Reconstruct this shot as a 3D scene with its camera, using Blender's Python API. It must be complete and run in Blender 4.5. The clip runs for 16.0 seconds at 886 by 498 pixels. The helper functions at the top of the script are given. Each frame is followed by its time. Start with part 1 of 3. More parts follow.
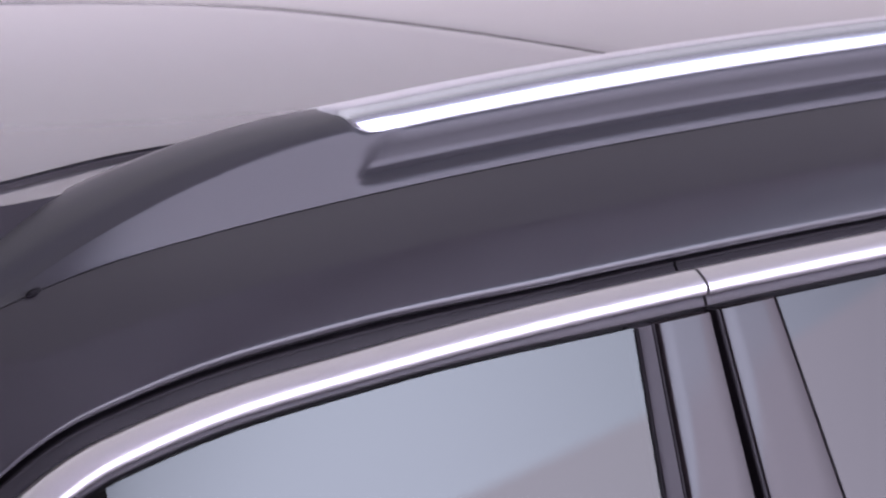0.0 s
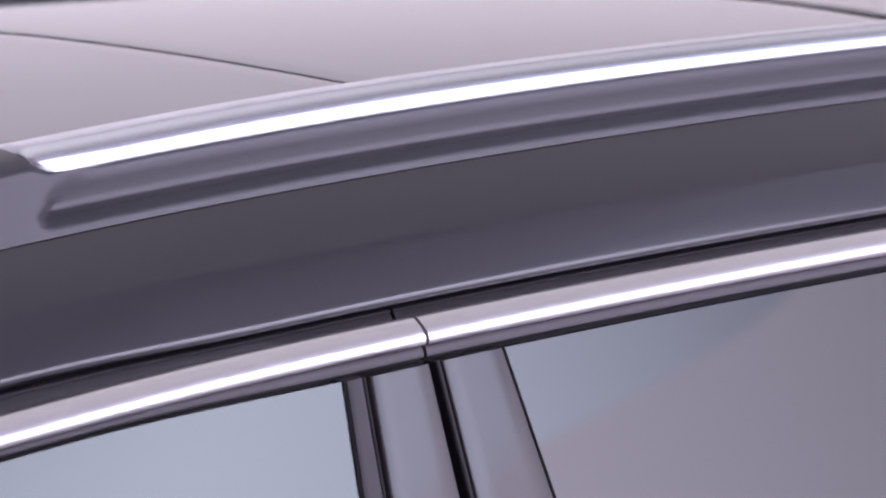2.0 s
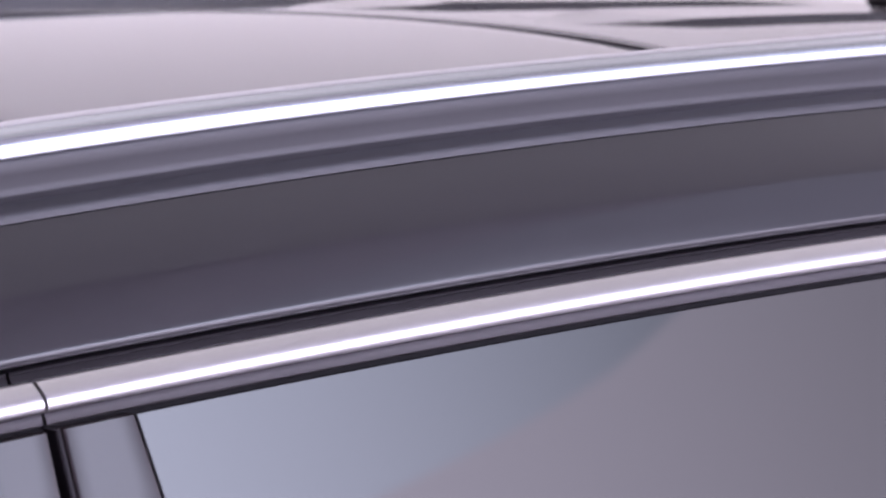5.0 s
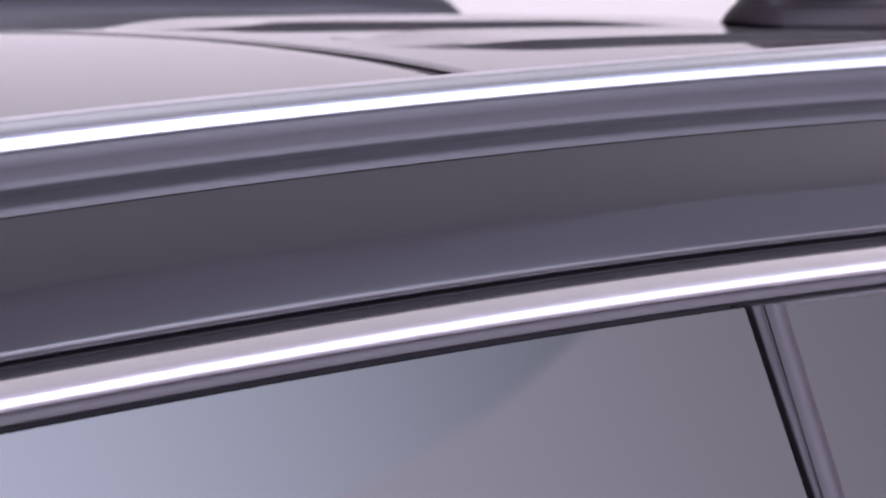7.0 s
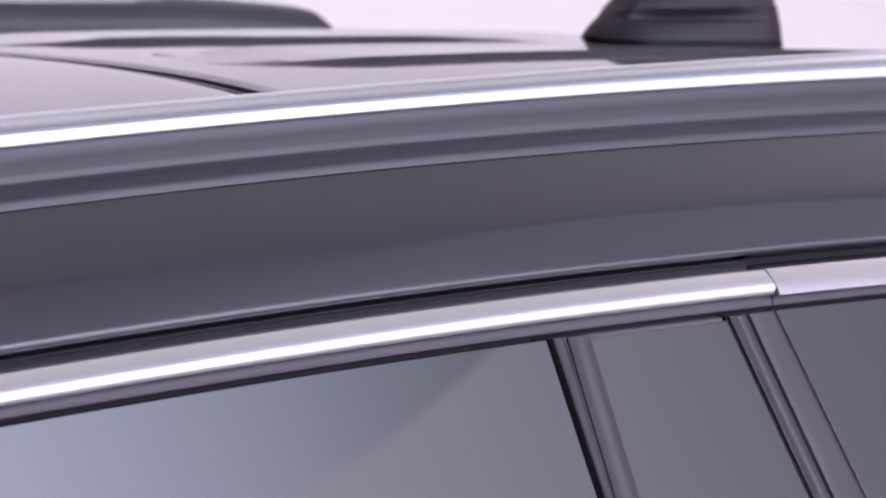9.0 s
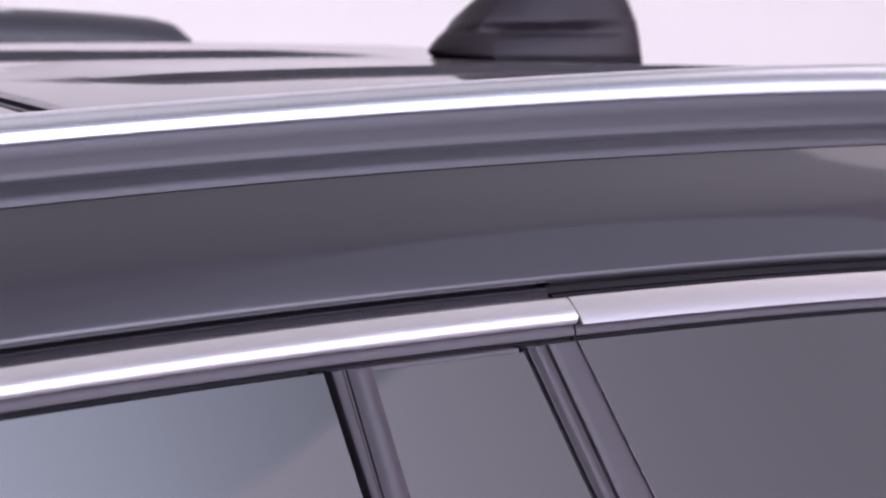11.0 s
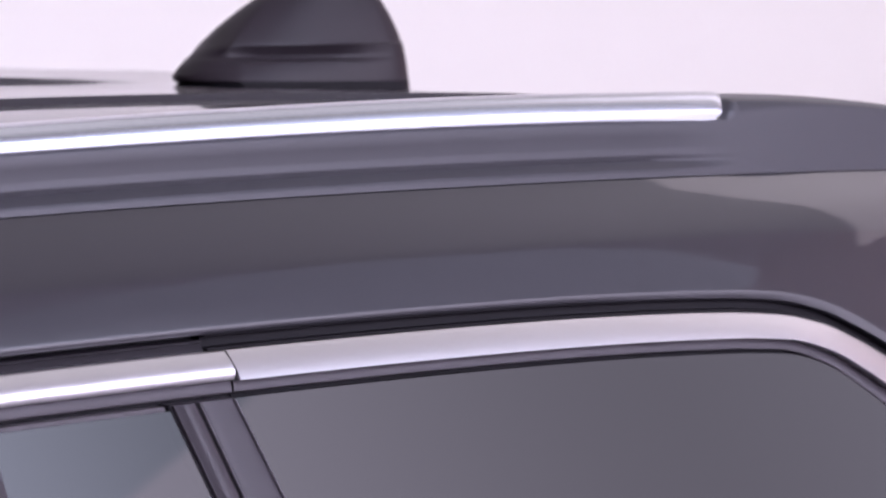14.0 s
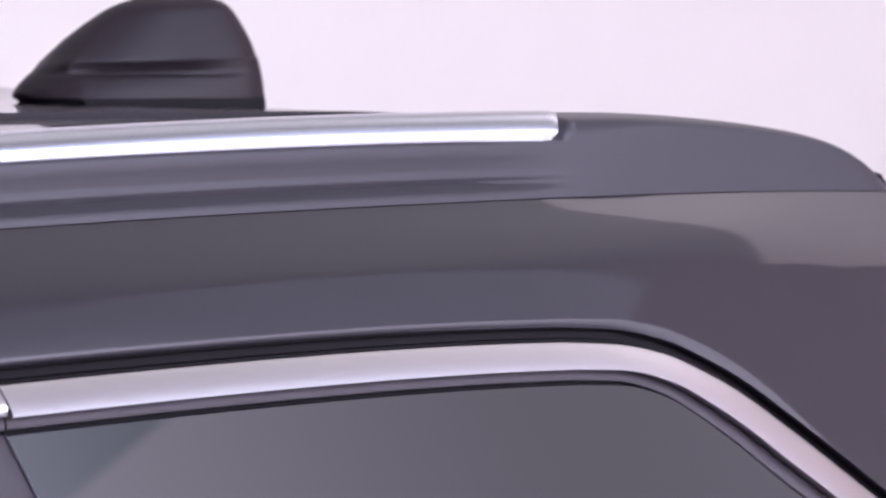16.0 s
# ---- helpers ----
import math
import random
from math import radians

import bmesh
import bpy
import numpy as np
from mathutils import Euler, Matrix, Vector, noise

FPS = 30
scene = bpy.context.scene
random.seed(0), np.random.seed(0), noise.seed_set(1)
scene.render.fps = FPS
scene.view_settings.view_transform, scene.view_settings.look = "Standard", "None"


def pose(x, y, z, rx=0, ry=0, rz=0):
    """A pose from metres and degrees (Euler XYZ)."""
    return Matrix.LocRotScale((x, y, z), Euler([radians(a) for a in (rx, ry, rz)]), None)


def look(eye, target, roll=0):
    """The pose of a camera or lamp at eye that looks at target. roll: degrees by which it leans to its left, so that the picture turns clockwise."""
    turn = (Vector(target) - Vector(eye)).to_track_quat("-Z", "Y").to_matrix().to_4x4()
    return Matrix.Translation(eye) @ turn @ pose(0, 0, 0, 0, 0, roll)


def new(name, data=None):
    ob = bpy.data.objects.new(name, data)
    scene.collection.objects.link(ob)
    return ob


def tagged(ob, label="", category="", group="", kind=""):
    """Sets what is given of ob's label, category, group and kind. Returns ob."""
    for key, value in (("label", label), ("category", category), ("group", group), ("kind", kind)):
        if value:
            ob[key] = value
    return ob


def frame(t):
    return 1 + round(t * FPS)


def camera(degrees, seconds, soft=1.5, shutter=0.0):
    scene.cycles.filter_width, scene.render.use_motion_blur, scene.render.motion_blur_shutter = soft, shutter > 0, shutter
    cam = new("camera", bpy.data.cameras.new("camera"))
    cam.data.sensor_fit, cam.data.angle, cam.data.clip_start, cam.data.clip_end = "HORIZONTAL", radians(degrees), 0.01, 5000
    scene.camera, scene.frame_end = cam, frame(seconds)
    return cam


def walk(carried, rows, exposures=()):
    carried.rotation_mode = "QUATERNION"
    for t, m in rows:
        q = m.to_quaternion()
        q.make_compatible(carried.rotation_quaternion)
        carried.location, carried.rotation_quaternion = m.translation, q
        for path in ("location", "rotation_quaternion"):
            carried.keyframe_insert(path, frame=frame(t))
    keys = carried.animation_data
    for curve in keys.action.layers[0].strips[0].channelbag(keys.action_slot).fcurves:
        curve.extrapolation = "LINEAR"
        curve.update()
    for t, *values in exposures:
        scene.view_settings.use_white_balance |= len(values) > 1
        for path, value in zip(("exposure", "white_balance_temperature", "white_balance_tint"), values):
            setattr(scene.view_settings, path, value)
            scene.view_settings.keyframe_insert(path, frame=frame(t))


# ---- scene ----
cam = camera(12.045, 16.0, 2.25)
PATH = [
    (0.0, pose(-1.8320, -2.3253, 1.8724, 83.468, 0.247, -44.512)),
    (0.5, pose(-1.7716, -2.3258, 1.8721, 83.512, 0.227, -44.518)),
    (1.0, pose(-1.7255, -2.3254, 1.8725, 83.555, 0.213, -44.514)),
    (1.5, pose(-1.6677, -2.3262, 1.8727, 83.594, 0.207, -44.497)),
    (2.0, pose(-1.5971, -2.3240, 1.8723, 83.628, 0.210, -44.463)),
    (2.5, pose(-1.5445, -2.3238, 1.8723, 83.659, 0.218, -44.427)),
    (3.0, pose(-1.5090, -2.3243, 1.8728, 83.690, 0.228, -44.395)),
    (3.5, pose(-1.4666, -2.3240, 1.8726, 83.717, 0.237, -44.365)),
    (4.0, pose(-1.4171, -2.3233, 1.8727, 83.743, 0.242, -44.334)),
    (4.2, pose(-1.3950, -2.3230, 1.8726, 83.755, 0.241, -44.323)),
    (6.3, pose(-1.1927, -2.3223, 1.8730, 83.902, 0.205, -44.240)),
    (6.5, pose(-1.1689, -2.3217, 1.8728, 83.917, 0.199, -44.235)),
    (7.0, pose(-1.1263, -2.3218, 1.8730, 83.956, 0.180, -44.231)),
    (7.5, pose(-1.0910, -2.3212, 1.8730, 83.992, 0.156, -44.222)),
    (8.0, pose(-1.0467, -2.3212, 1.8728, 84.019, 0.129, -44.207)),
    (10.5, pose(-0.8316, -2.3198, 1.8728, 84.119, 0.007, -44.241)),
    (11.0, pose(-0.7891, -2.3217, 1.8718, 84.157, -0.006, -44.231)),
    (11.5, pose(-0.7411, -2.3211, 1.8713, 84.198, 0.001, -44.210)),
    (12.0, pose(-0.7050, -2.3216, 1.8712, 84.232, 0.029, -44.188)),
    (12.5, pose(-0.6507, -2.3201, 1.8709, 84.255, 0.069, -44.160)),
    (13.0, pose(-0.5929, -2.3207, 1.8716, 84.271, 0.102, -44.149)),
    (13.5, pose(-0.5471, -2.3189, 1.8726, 84.268, 0.123, -44.141)),
    (14.0, pose(-0.5190, -2.3191, 1.8738, 84.272, 0.136, -44.125)),
    (14.5, pose(-0.4861, -2.3196, 1.8739, 84.300, 0.145, -44.085)),
    (15.0, pose(-0.4443, -2.3181, 1.8731, 84.331, 0.157, -44.024)),
    (15.5, pose(-0.3995, -2.3176, 1.8727, 84.362, 0.171, -43.955)),
    (16.0, pose(-0.3536, -2.3161, 1.8727, 84.386, 0.188, -43.894)),
]
walk(cam, PATH, exposures=[(0.0, 0.0)])
cam.data.dof.use_dof, cam.data.dof.focus_distance, cam.data.dof.aperture_fstop = True, 2.36, 16.0

# ---- light ----
world = bpy.data.worlds.new("studio_world")
scene.world = world
world.use_nodes = True
world.node_tree.nodes["Background"].inputs[0].default_value = (0.9, 0.86, 0.92, 1)
world.node_tree.nodes["Background"].inputs[1].default_value = 0.2


def softbox(name, eye, target, sx, sy, power, color):
    data = bpy.data.lights.new(name, "AREA")
    data.shape, data.size, data.size_y = "RECTANGLE", sx, sy
    data.energy, data.color = power, color
    ob = new(name, data)
    ob.matrix_world = look(eye, target)
    return ob


softbox("floor_wall_softbox", (6.0, 2.5, 0.9), (6.0, 7.2, 5.2), 22.0, 0.8, 390, (1, 0.912, 0.96))
# the key over the tail hangs at an angle: its near edge runs from (11.3, 1.9) to (22.2, -5.2)
key = softbox("rear_key_softbox", (18.62, 1.28, 9.3), (18.62, 1.28, 0), 13.0, 7.0, 300, (1.0, 0.85, 0.97))
key.rotation_euler = (0, 0, radians(-33))


# ---- materials ----
def material(name, color, rough=0.5, metal=0.0, coat=0.0, coat_rough=0.03, spec=0.5, grain=0.0, scale=300.0, bump=0.0, vary=0.06, ior=1.5):
    m = bpy.data.materials.new(name)
    m.use_nodes = True
    nt = m.node_tree
    b = nt.nodes["Principled BSDF"]
    b.inputs["Roughness"].default_value, b.inputs["Metallic"].default_value = rough, metal
    b.inputs["Coat Weight"].default_value, b.inputs["Coat Roughness"].default_value = coat, coat_rough
    b.inputs["Specular IOR Level"].default_value, b.inputs["IOR"].default_value = spec, ior
    co = nt.nodes.new("ShaderNodeTexCoord")
    fine, wide = nt.nodes.new("ShaderNodeTexNoise"), nt.nodes.new("ShaderNodeTexNoise")
    fine.inputs["Scale"].default_value, fine.inputs["Detail"].default_value = scale, 4
    wide.inputs["Scale"].default_value, wide.inputs["Detail"].default_value = 5.0, 3
    for n in (fine, wide):
        nt.links.new(co.outputs["Object"], n.inputs["Vector"])
    mix = nt.nodes.new("ShaderNodeMix")
    mix.data_type = "RGBA"
    mix.inputs[6].default_value = (*[c * (1 - vary) for c in color], 1)
    mix.inputs[7].default_value = (*[min(1, c * (1 + vary)) for c in color], 1)
    add = nt.nodes.new("ShaderNodeMath")
    add.operation = "MULTIPLY_ADD"
    add.inputs[1].default_value, add.inputs[2].default_value = grain, 0.0
    nt.links.new(fine.outputs["Fac"], add.inputs[0])
    both = nt.nodes.new("ShaderNodeMath")
    both.operation = "MULTIPLY_ADD"
    both.inputs[1].default_value = 1 - grain
    nt.links.new(wide.outputs["Fac"], both.inputs[0])
    nt.links.new(add.outputs[0], both.inputs[2])
    nt.links.new(both.outputs[0], mix.inputs[0])
    nt.links.new(mix.outputs[2], b.inputs["Base Color"])
    rr = nt.nodes.new("ShaderNodeMapRange")
    rr.inputs["To Min"].default_value, rr.inputs["To Max"].default_value = rough * 0.93, rough * 1.07
    nt.links.new(both.outputs[0], rr.inputs["Value"])
    nt.links.new(rr.outputs[0], b.inputs["Roughness"])
    if bump:
        bp = nt.nodes.new("ShaderNodeBump")
        bp.inputs["Strength"].default_value, bp.inputs["Distance"].default_value = bump, 0.0005
        nt.links.new(fine.outputs["Fac"], bp.inputs["Height"])
        nt.links.new(bp.outputs[0], b.inputs["Normal"])
    return m


def glass_material(name, tint, shine=(1, 1, 1), rough=0.0):
    m = bpy.data.materials.new(name)
    m.use_nodes = True
    nt = m.node_tree
    b = nt.nodes["Principled BSDF"]
    nt.nodes.remove(b)
    out = nt.nodes["Material Output"]
    tr, gl, lw, mx = (nt.nodes.new(n) for n in ("ShaderNodeBsdfTransparent", "ShaderNodeBsdfGlossy", "ShaderNodeLayerWeight", "ShaderNodeMixShader"))
    tr.inputs[0].default_value = (*tint, 1)
    gl.inputs[0].default_value, gl.inputs["Roughness"].default_value = (*shine, 1), rough
    lw.inputs[0].default_value = 0.5
    pw, ma = nt.nodes.new("ShaderNodeMath"), nt.nodes.new("ShaderNodeMath")
    pw.operation, ma.operation = "POWER", "MULTIPLY_ADD"
    pw.inputs[1].default_value, ma.inputs[1].default_value, ma.inputs[2].default_value = 5.0, 0.955, 0.045
    nt.links.new(lw.outputs["Facing"], pw.inputs[0])
    nt.links.new(pw.outputs[0], ma.inputs[0])
    nt.links.new(ma.outputs[0], mx.inputs[0])
    nt.links.new(tr.outputs[0], mx.inputs[1])
    nt.links.new(gl.outputs[0], mx.inputs[2])
    nt.links.new(mx.outputs[0], out.inputs[0])
    return m


PAINT = material("grey_metallic_paint", (0.052, 0.048, 0.058), 0.42, 0.2, 0.85, 0.035, 0.1, grain=0.6, scale=1800)
RAIL = material("satin_grey_rail_plastic", (0.074, 0.072, 0.084), 0.4, 0.15, 0.15, 0.3, 0.25, grain=0.6, scale=1500)
SILVER = material("satin_silver_aluminium", (0.70, 0.715, 0.77), 0.25, 1.0, grain=0.5, scale=900)
CHROME = material("satin_chrome_trim", (0.80, 0.765, 0.78), 0.35, 1.0, grain=0.5, scale=900)
RUBBER = material("black_rubber", (0.014, 0.012, 0.016), 0.6, spec=0.15, grain=0.5, bump=0.1)
SEAL = material("dark_grey_rubber_seal", (0.112, 0.1, 0.114), 0.45, spec=0.3, grain=0.5)
DARK_SEAL = material("black_door_seal", (0.027, 0.023, 0.029), 0.5, spec=0.2, grain=0.5)
PIANO = material("gloss_black_pillar_trim", (0.058, 0.048, 0.054), 0.06, 0.0, 0.0, 0.04, 0.28, grain=0.4)
BAR = material("satin_black_window_bar", (0.070, 0.062, 0.074), 0.36, 0.0, 0.0, 0.2, 0.25, grain=0.4)
BEAD = material("light_grey_rubber_bead", (0.19, 0.18, 0.2), 0.45, spec=0.4, grain=0.4)
GUIDE = material("grey_rubber_window_guide", (0.078, 0.07, 0.082), 0.5, spec=0.25, grain=0.5)
ROOFGLASS = material("dark_roof_glass", (0.03, 0.028, 0.03), 0.05, 0.0, 0.0, 0.02, 0.45)
FIN = material("dark_grey_antenna_paint", (0.037, 0.029, 0.036), 0.34, 0.0, 0.0, 0.2, 0.22, grain=0.5)
CLEAR = glass_material("clear_side_glass", (0.035, 0.055, 0.047), (0.97, 1.0, 0.965))
TINT = glass_material("tinted_privacy_glass", (0.010, 0.0095, 0.0125))
TRIM_IN = material("cream_headliner_fabric", (0.62, 0.61, 0.57), 0.9, grain=0.7, scale=700)
LINING = material("grey_pillar_lining", (0.26, 0.26, 0.25), 0.85, grain=0.6, scale=600)
SEATS = material("light_grey_seat_leather", (0.42, 0.41, 0.39), 0.5, grain=0.6, scale=400)
WALL = material("white_studio_paint", (0.8, 0.78, 0.8), 0.8, grain=0.3, scale=20, vary=0.02)
FLOOR = material("grey_studio_floor", (0.5, 0.48, 0.5), 0.55, grain=0.4, scale=30, vary=0.05)
ROSEWALL = material("rose_beige_studio_paint", (0.66, 0.51, 0.48), 0.85, grain=0.3, scale=20, vary=0.03)
DARKWALL = material("grey_brown_studio_drape", (0.3, 0.27, 0.27), 0.9, grain=0.4, scale=12, vary=0.12)


def glowing_cloth_material(name, color, strength, floor, u0, u1, z0=None, z1=None, foot=None):
    """A cloth that glows by itself, no lamp behind: emission brightest at its middle and front end, weaker towards its
    rear end, its upper edge (z0 to z1) or its foot.
    """
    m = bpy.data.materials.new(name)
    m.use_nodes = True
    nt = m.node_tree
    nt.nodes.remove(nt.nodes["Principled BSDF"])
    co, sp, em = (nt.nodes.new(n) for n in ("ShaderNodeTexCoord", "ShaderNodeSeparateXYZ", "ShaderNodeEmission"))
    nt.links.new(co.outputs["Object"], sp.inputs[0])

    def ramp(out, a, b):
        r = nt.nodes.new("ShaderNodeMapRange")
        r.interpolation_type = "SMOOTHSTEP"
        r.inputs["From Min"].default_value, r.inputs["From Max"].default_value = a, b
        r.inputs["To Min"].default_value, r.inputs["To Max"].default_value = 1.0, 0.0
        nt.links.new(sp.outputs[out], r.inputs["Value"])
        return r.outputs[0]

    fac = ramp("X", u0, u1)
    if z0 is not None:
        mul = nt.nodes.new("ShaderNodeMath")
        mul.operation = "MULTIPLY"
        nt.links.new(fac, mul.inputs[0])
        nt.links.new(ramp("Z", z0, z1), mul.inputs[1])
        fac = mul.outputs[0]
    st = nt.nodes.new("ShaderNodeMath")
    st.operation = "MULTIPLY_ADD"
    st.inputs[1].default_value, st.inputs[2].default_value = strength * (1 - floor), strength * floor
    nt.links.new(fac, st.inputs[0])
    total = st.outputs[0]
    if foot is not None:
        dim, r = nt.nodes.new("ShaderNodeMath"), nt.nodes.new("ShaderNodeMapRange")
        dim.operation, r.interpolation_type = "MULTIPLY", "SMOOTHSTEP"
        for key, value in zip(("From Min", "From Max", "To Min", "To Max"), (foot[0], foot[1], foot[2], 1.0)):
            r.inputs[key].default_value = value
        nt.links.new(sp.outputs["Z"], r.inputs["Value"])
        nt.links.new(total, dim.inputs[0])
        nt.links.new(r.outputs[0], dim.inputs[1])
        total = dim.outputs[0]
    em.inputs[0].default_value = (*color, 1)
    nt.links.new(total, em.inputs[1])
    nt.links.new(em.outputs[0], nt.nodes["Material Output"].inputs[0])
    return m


def silk_material(name, color, front, rear, near, far):
    """A silk that glows by itself, its gradient set in the emission: (x, radiance) at its front and rear, (y, share)
    towards its near edge.
    """
    m = bpy.data.materials.new(name)
    m.use_nodes = True
    nt = m.node_tree
    nt.nodes.remove(nt.nodes["Principled BSDF"])
    co, sp, em, mul = (nt.nodes.new(n) for n in ("ShaderNodeTexCoord", "ShaderNodeSeparateXYZ", "ShaderNodeEmission", "ShaderNodeMath"))
    nt.links.new(co.outputs["Object"], sp.inputs[0])
    mul.operation = "MULTIPLY"
    for k, (axis, a, b) in enumerate((("X", front, rear), ("Y", near, far))):
        r = nt.nodes.new("ShaderNodeMapRange")
        r.interpolation_type = "SMOOTHSTEP"
        r.inputs["From Min"].default_value, r.inputs["From Max"].default_value = a[0], b[0]
        r.inputs["To Min"].default_value, r.inputs["To Max"].default_value = a[1], b[1]
        nt.links.new(sp.outputs[axis], r.inputs["Value"])
        nt.links.new(r.outputs[0], mul.inputs[k])
    em.inputs[0].default_value = (*color, 1)
    nt.links.new(mul.outputs[0], em.inputs[1])
    nt.links.new(em.outputs[0], nt.nodes["Material Output"].inputs[0])
    return m


# glow strengths and fades set by the reflections wanted in glass and paint
BLUE_GLOW_CLOTH = glowing_cloth_material("bluish_glowing_cloth", (0.75, 0.775, 1.03), 12.5, 0.065, -4.4, 1.5, 6.0, 8.8)
SILK = silk_material("glowing_overhead_silk", (0.975, 0.92, 1.045), (4.0, 0.71), (9.0, 0.515), (-2.5, 0.72), (1.2, 1.3))
GREY_GLOW_CLOTH = glowing_cloth_material("grey_glowing_cloth", (0.915, 0.845, 1.09), 7.9, 0.30, -3.6, 2.1, foot=(1.2, 3.6, 0.48))
TYRE = material("black_tyre_rubber", (0.02, 0.02, 0.02), 0.75, grain=0.5, bump=0.2)


# ---- mesh helpers ----
def finish(bm, sharp=32):
    bmesh.ops.recalc_face_normals(bm, faces=bm.faces)
    for f in bm.faces:
        f.smooth = True
    lim = radians(sharp)
    for e in bm.edges:
        if len(e.link_faces) == 2 and e.calc_face_angle(0) > lim:
            e.smooth = False
    return bm


def part(name, bm, mat, parent=None, label=""):
    me = bpy.data.meshes.new(name)
    bm.to_mesh(me)
    bm.free()
    me.materials.append(mat)
    ob = new(name, me)
    ob.parent = parent
    if label:
        ob["label"] = label
    return ob


def loft(rings, sharp=32, mirror=1):
    """A closed tube through rings of equal length, with capped ends."""
    bm = bmesh.new()
    vs = [[bm.verts.new((p[0], p[1] * mirror, p[2])) for p in r] for r in rings]
    n = len(rings[0])
    for a, b in zip(vs, vs[1:]):
        for i in range(n):
            j = (i + 1) % n
            bm.faces.new((a[i], a[j], b[j], b[i]))
    bm.faces.new(vs[0])
    bm.faces.new(list(reversed(vs[-1])))
    return finish(bm, sharp)


def slab(grid, thick, sharp=32, mirror=1):
    """A sheet of points grid[i][j], thickened downwards or inwards by the vector thick."""
    rings = [list(r) + [Vector(p) + Vector(thick) for p in reversed(r)] for r in grid]
    return loft(rings, sharp, mirror)


def steps(a, b, n):
    return [a + (b - a) * i / (n - 1) for i in range(n)]


def poly(c, x):
    v = 0.0
    for k in c:
        v = v * x + k
    return v


def smooth(a, b, x):
    t = max(0.0, min(1.0, (x - a) / (b - a)))
    return t * t * (3 - 2 * t)


# ---- lines of the car's side: x runs to the rear, y to the car's right, z up ----
LINE_A = (-0.02453, 0.06906, -0.09158, 0.06731, 1.69784)
LINE_B = (-0.01112, 0.03378, -0.0693, 0.06813, 1.68408)
LINE_D = (-0.00946, 0.04286, -0.06933, 0.053, -0.06272, 0.06643, 1.6496)
LINE_E = (-0.00312, 0.01531, -0.0566, 0.06265, 1.61852)
LINE_G = (-0.03132, 0.11239, -0.14965, 0.08701, -0.06126, 0.06235, 1.57796)
BEND = ((1.376, 1.5798), (1.4027, 1.5771), (1.4296, 1.5735), (1.457, 1.5675), (1.4844, 1.5587), (1.5312, 1.5369), (1.5765, 1.5086), (1.6222, 1.478),
        (1.70, 1.424), (1.79, 1.360), (1.88, 1.295))


def plan(x):
    return 0.045 * (x - 0.25) ** 2


def line(c, x, lo=-0.46, hi=1.75):
    """A line's height, carried on straight past its ends."""
    if x < lo:
        return poly(c, lo) + (x - lo) * (poly(c, lo + 0.02) - poly(c, lo)) / 0.02
    if x > hi:
        return poly(c, hi) + (x - hi) * (poly(c, hi) - poly(c, hi - 0.02)) / 0.02
    return poly(c, x)


def top_line(x):
    d = max(0.0, -0.44 - x)
    return line(LINE_G, x, -0.46, 1.36) + 0.0024 * math.exp(-((x + 0.37) / 0.07) ** 2) - 3.6 * min(d, 0.06) ** 2 - 0.43 * max(0.0, d - 0.06)


def seal_drop(x):
    """How much narrower the seal under the moulding is towards the windscreen."""
    return 0.0032 * smooth(-0.05, -0.25, x)


def seal_rise(x):
    """How much wider the joint above the moulding is towards the windscreen."""
    return 0.0045 * smooth(-0.1, -0.28, x)


TUMBLE = math.tan(radians(20))


def side_y(x, z):
    """The outside of the glass and pillars."""
    q = top_line(x) - 0.022 - z
    return -0.688 + plan(x) - TUMBLE * max(-0.03, q) - 0.085 * max(0.0, 0.03 - max(0.0, q)) ** 2


def catmull(p, t):
    i = max(1, min(len(p) - 3, int(t)))
    f = t - i
    a, b, c, d = (Vector(q) for q in p[i - 1:i + 3])
    return 0.5 * ((2 * b) + (c - a) * f + (2 * a - 5 * b + 4 * c - d) * f * f + (3 * b - a - 3 * c + d) * f ** 3)


def dlo_path(x0, x1, n):
    """Points (x, z) and downward normals along the top of the bright window moulding, round the rear corner where x1 is past it."""
    pts = [Vector((x, top_line(x))) for x in steps(x0, min(x1, 1.376), n)]
    if x1 > 1.4:
        for i in range(1, 200):
            q = catmull(BEND, 1 + i * 0.16)
            if 1 + i * 0.16 > len(BEND) - 2.2 or q.x > x1:
                break
            if q.x > 1.378:
                pts.append(q)
    out = []
    for i, p in enumerate(pts):
        t = (pts[min(i + 1, len(pts) - 1)] - pts[max(i - 1, 0)]).normalized()
        out.append((p, Vector((t.y, -t.x)), t))
    return out


def widen(x):
    return 1 + 0.62 * smooth(1.42, 1.58, x)


def mould(x0, x1, n, profile, mirror=1, sharp=32):
    """A strip along the window line. profile: (down, out) in metres, closed; down is stretched where the moulding widens."""
    rings = []
    for p, nrm, t in dlo_path(x0, x1, n):
        w = widen(p.x)
        ring = []
        for d, o in profile:
            d2 = d * w if d > 0 else d * (1 + seal_rise(p.x) / 0.0085)
            if d > 0.0152:
                d2 -= seal_drop(p.x) * (d - 0.0152) / 0.0086
            q = p + nrm * d2
            yb = -0.676 + plan(q.x) - 0.45 * (d2 if d2 > 0 else d2 * 0.6) * abs(nrm.y)
            yb -= TUMBLE * max(0.0, top_line(q.x) - p.y)
            ring.append((q.x, yb - o, q.y))
        rings.append(ring)
    return loft(rings, sharp, mirror)


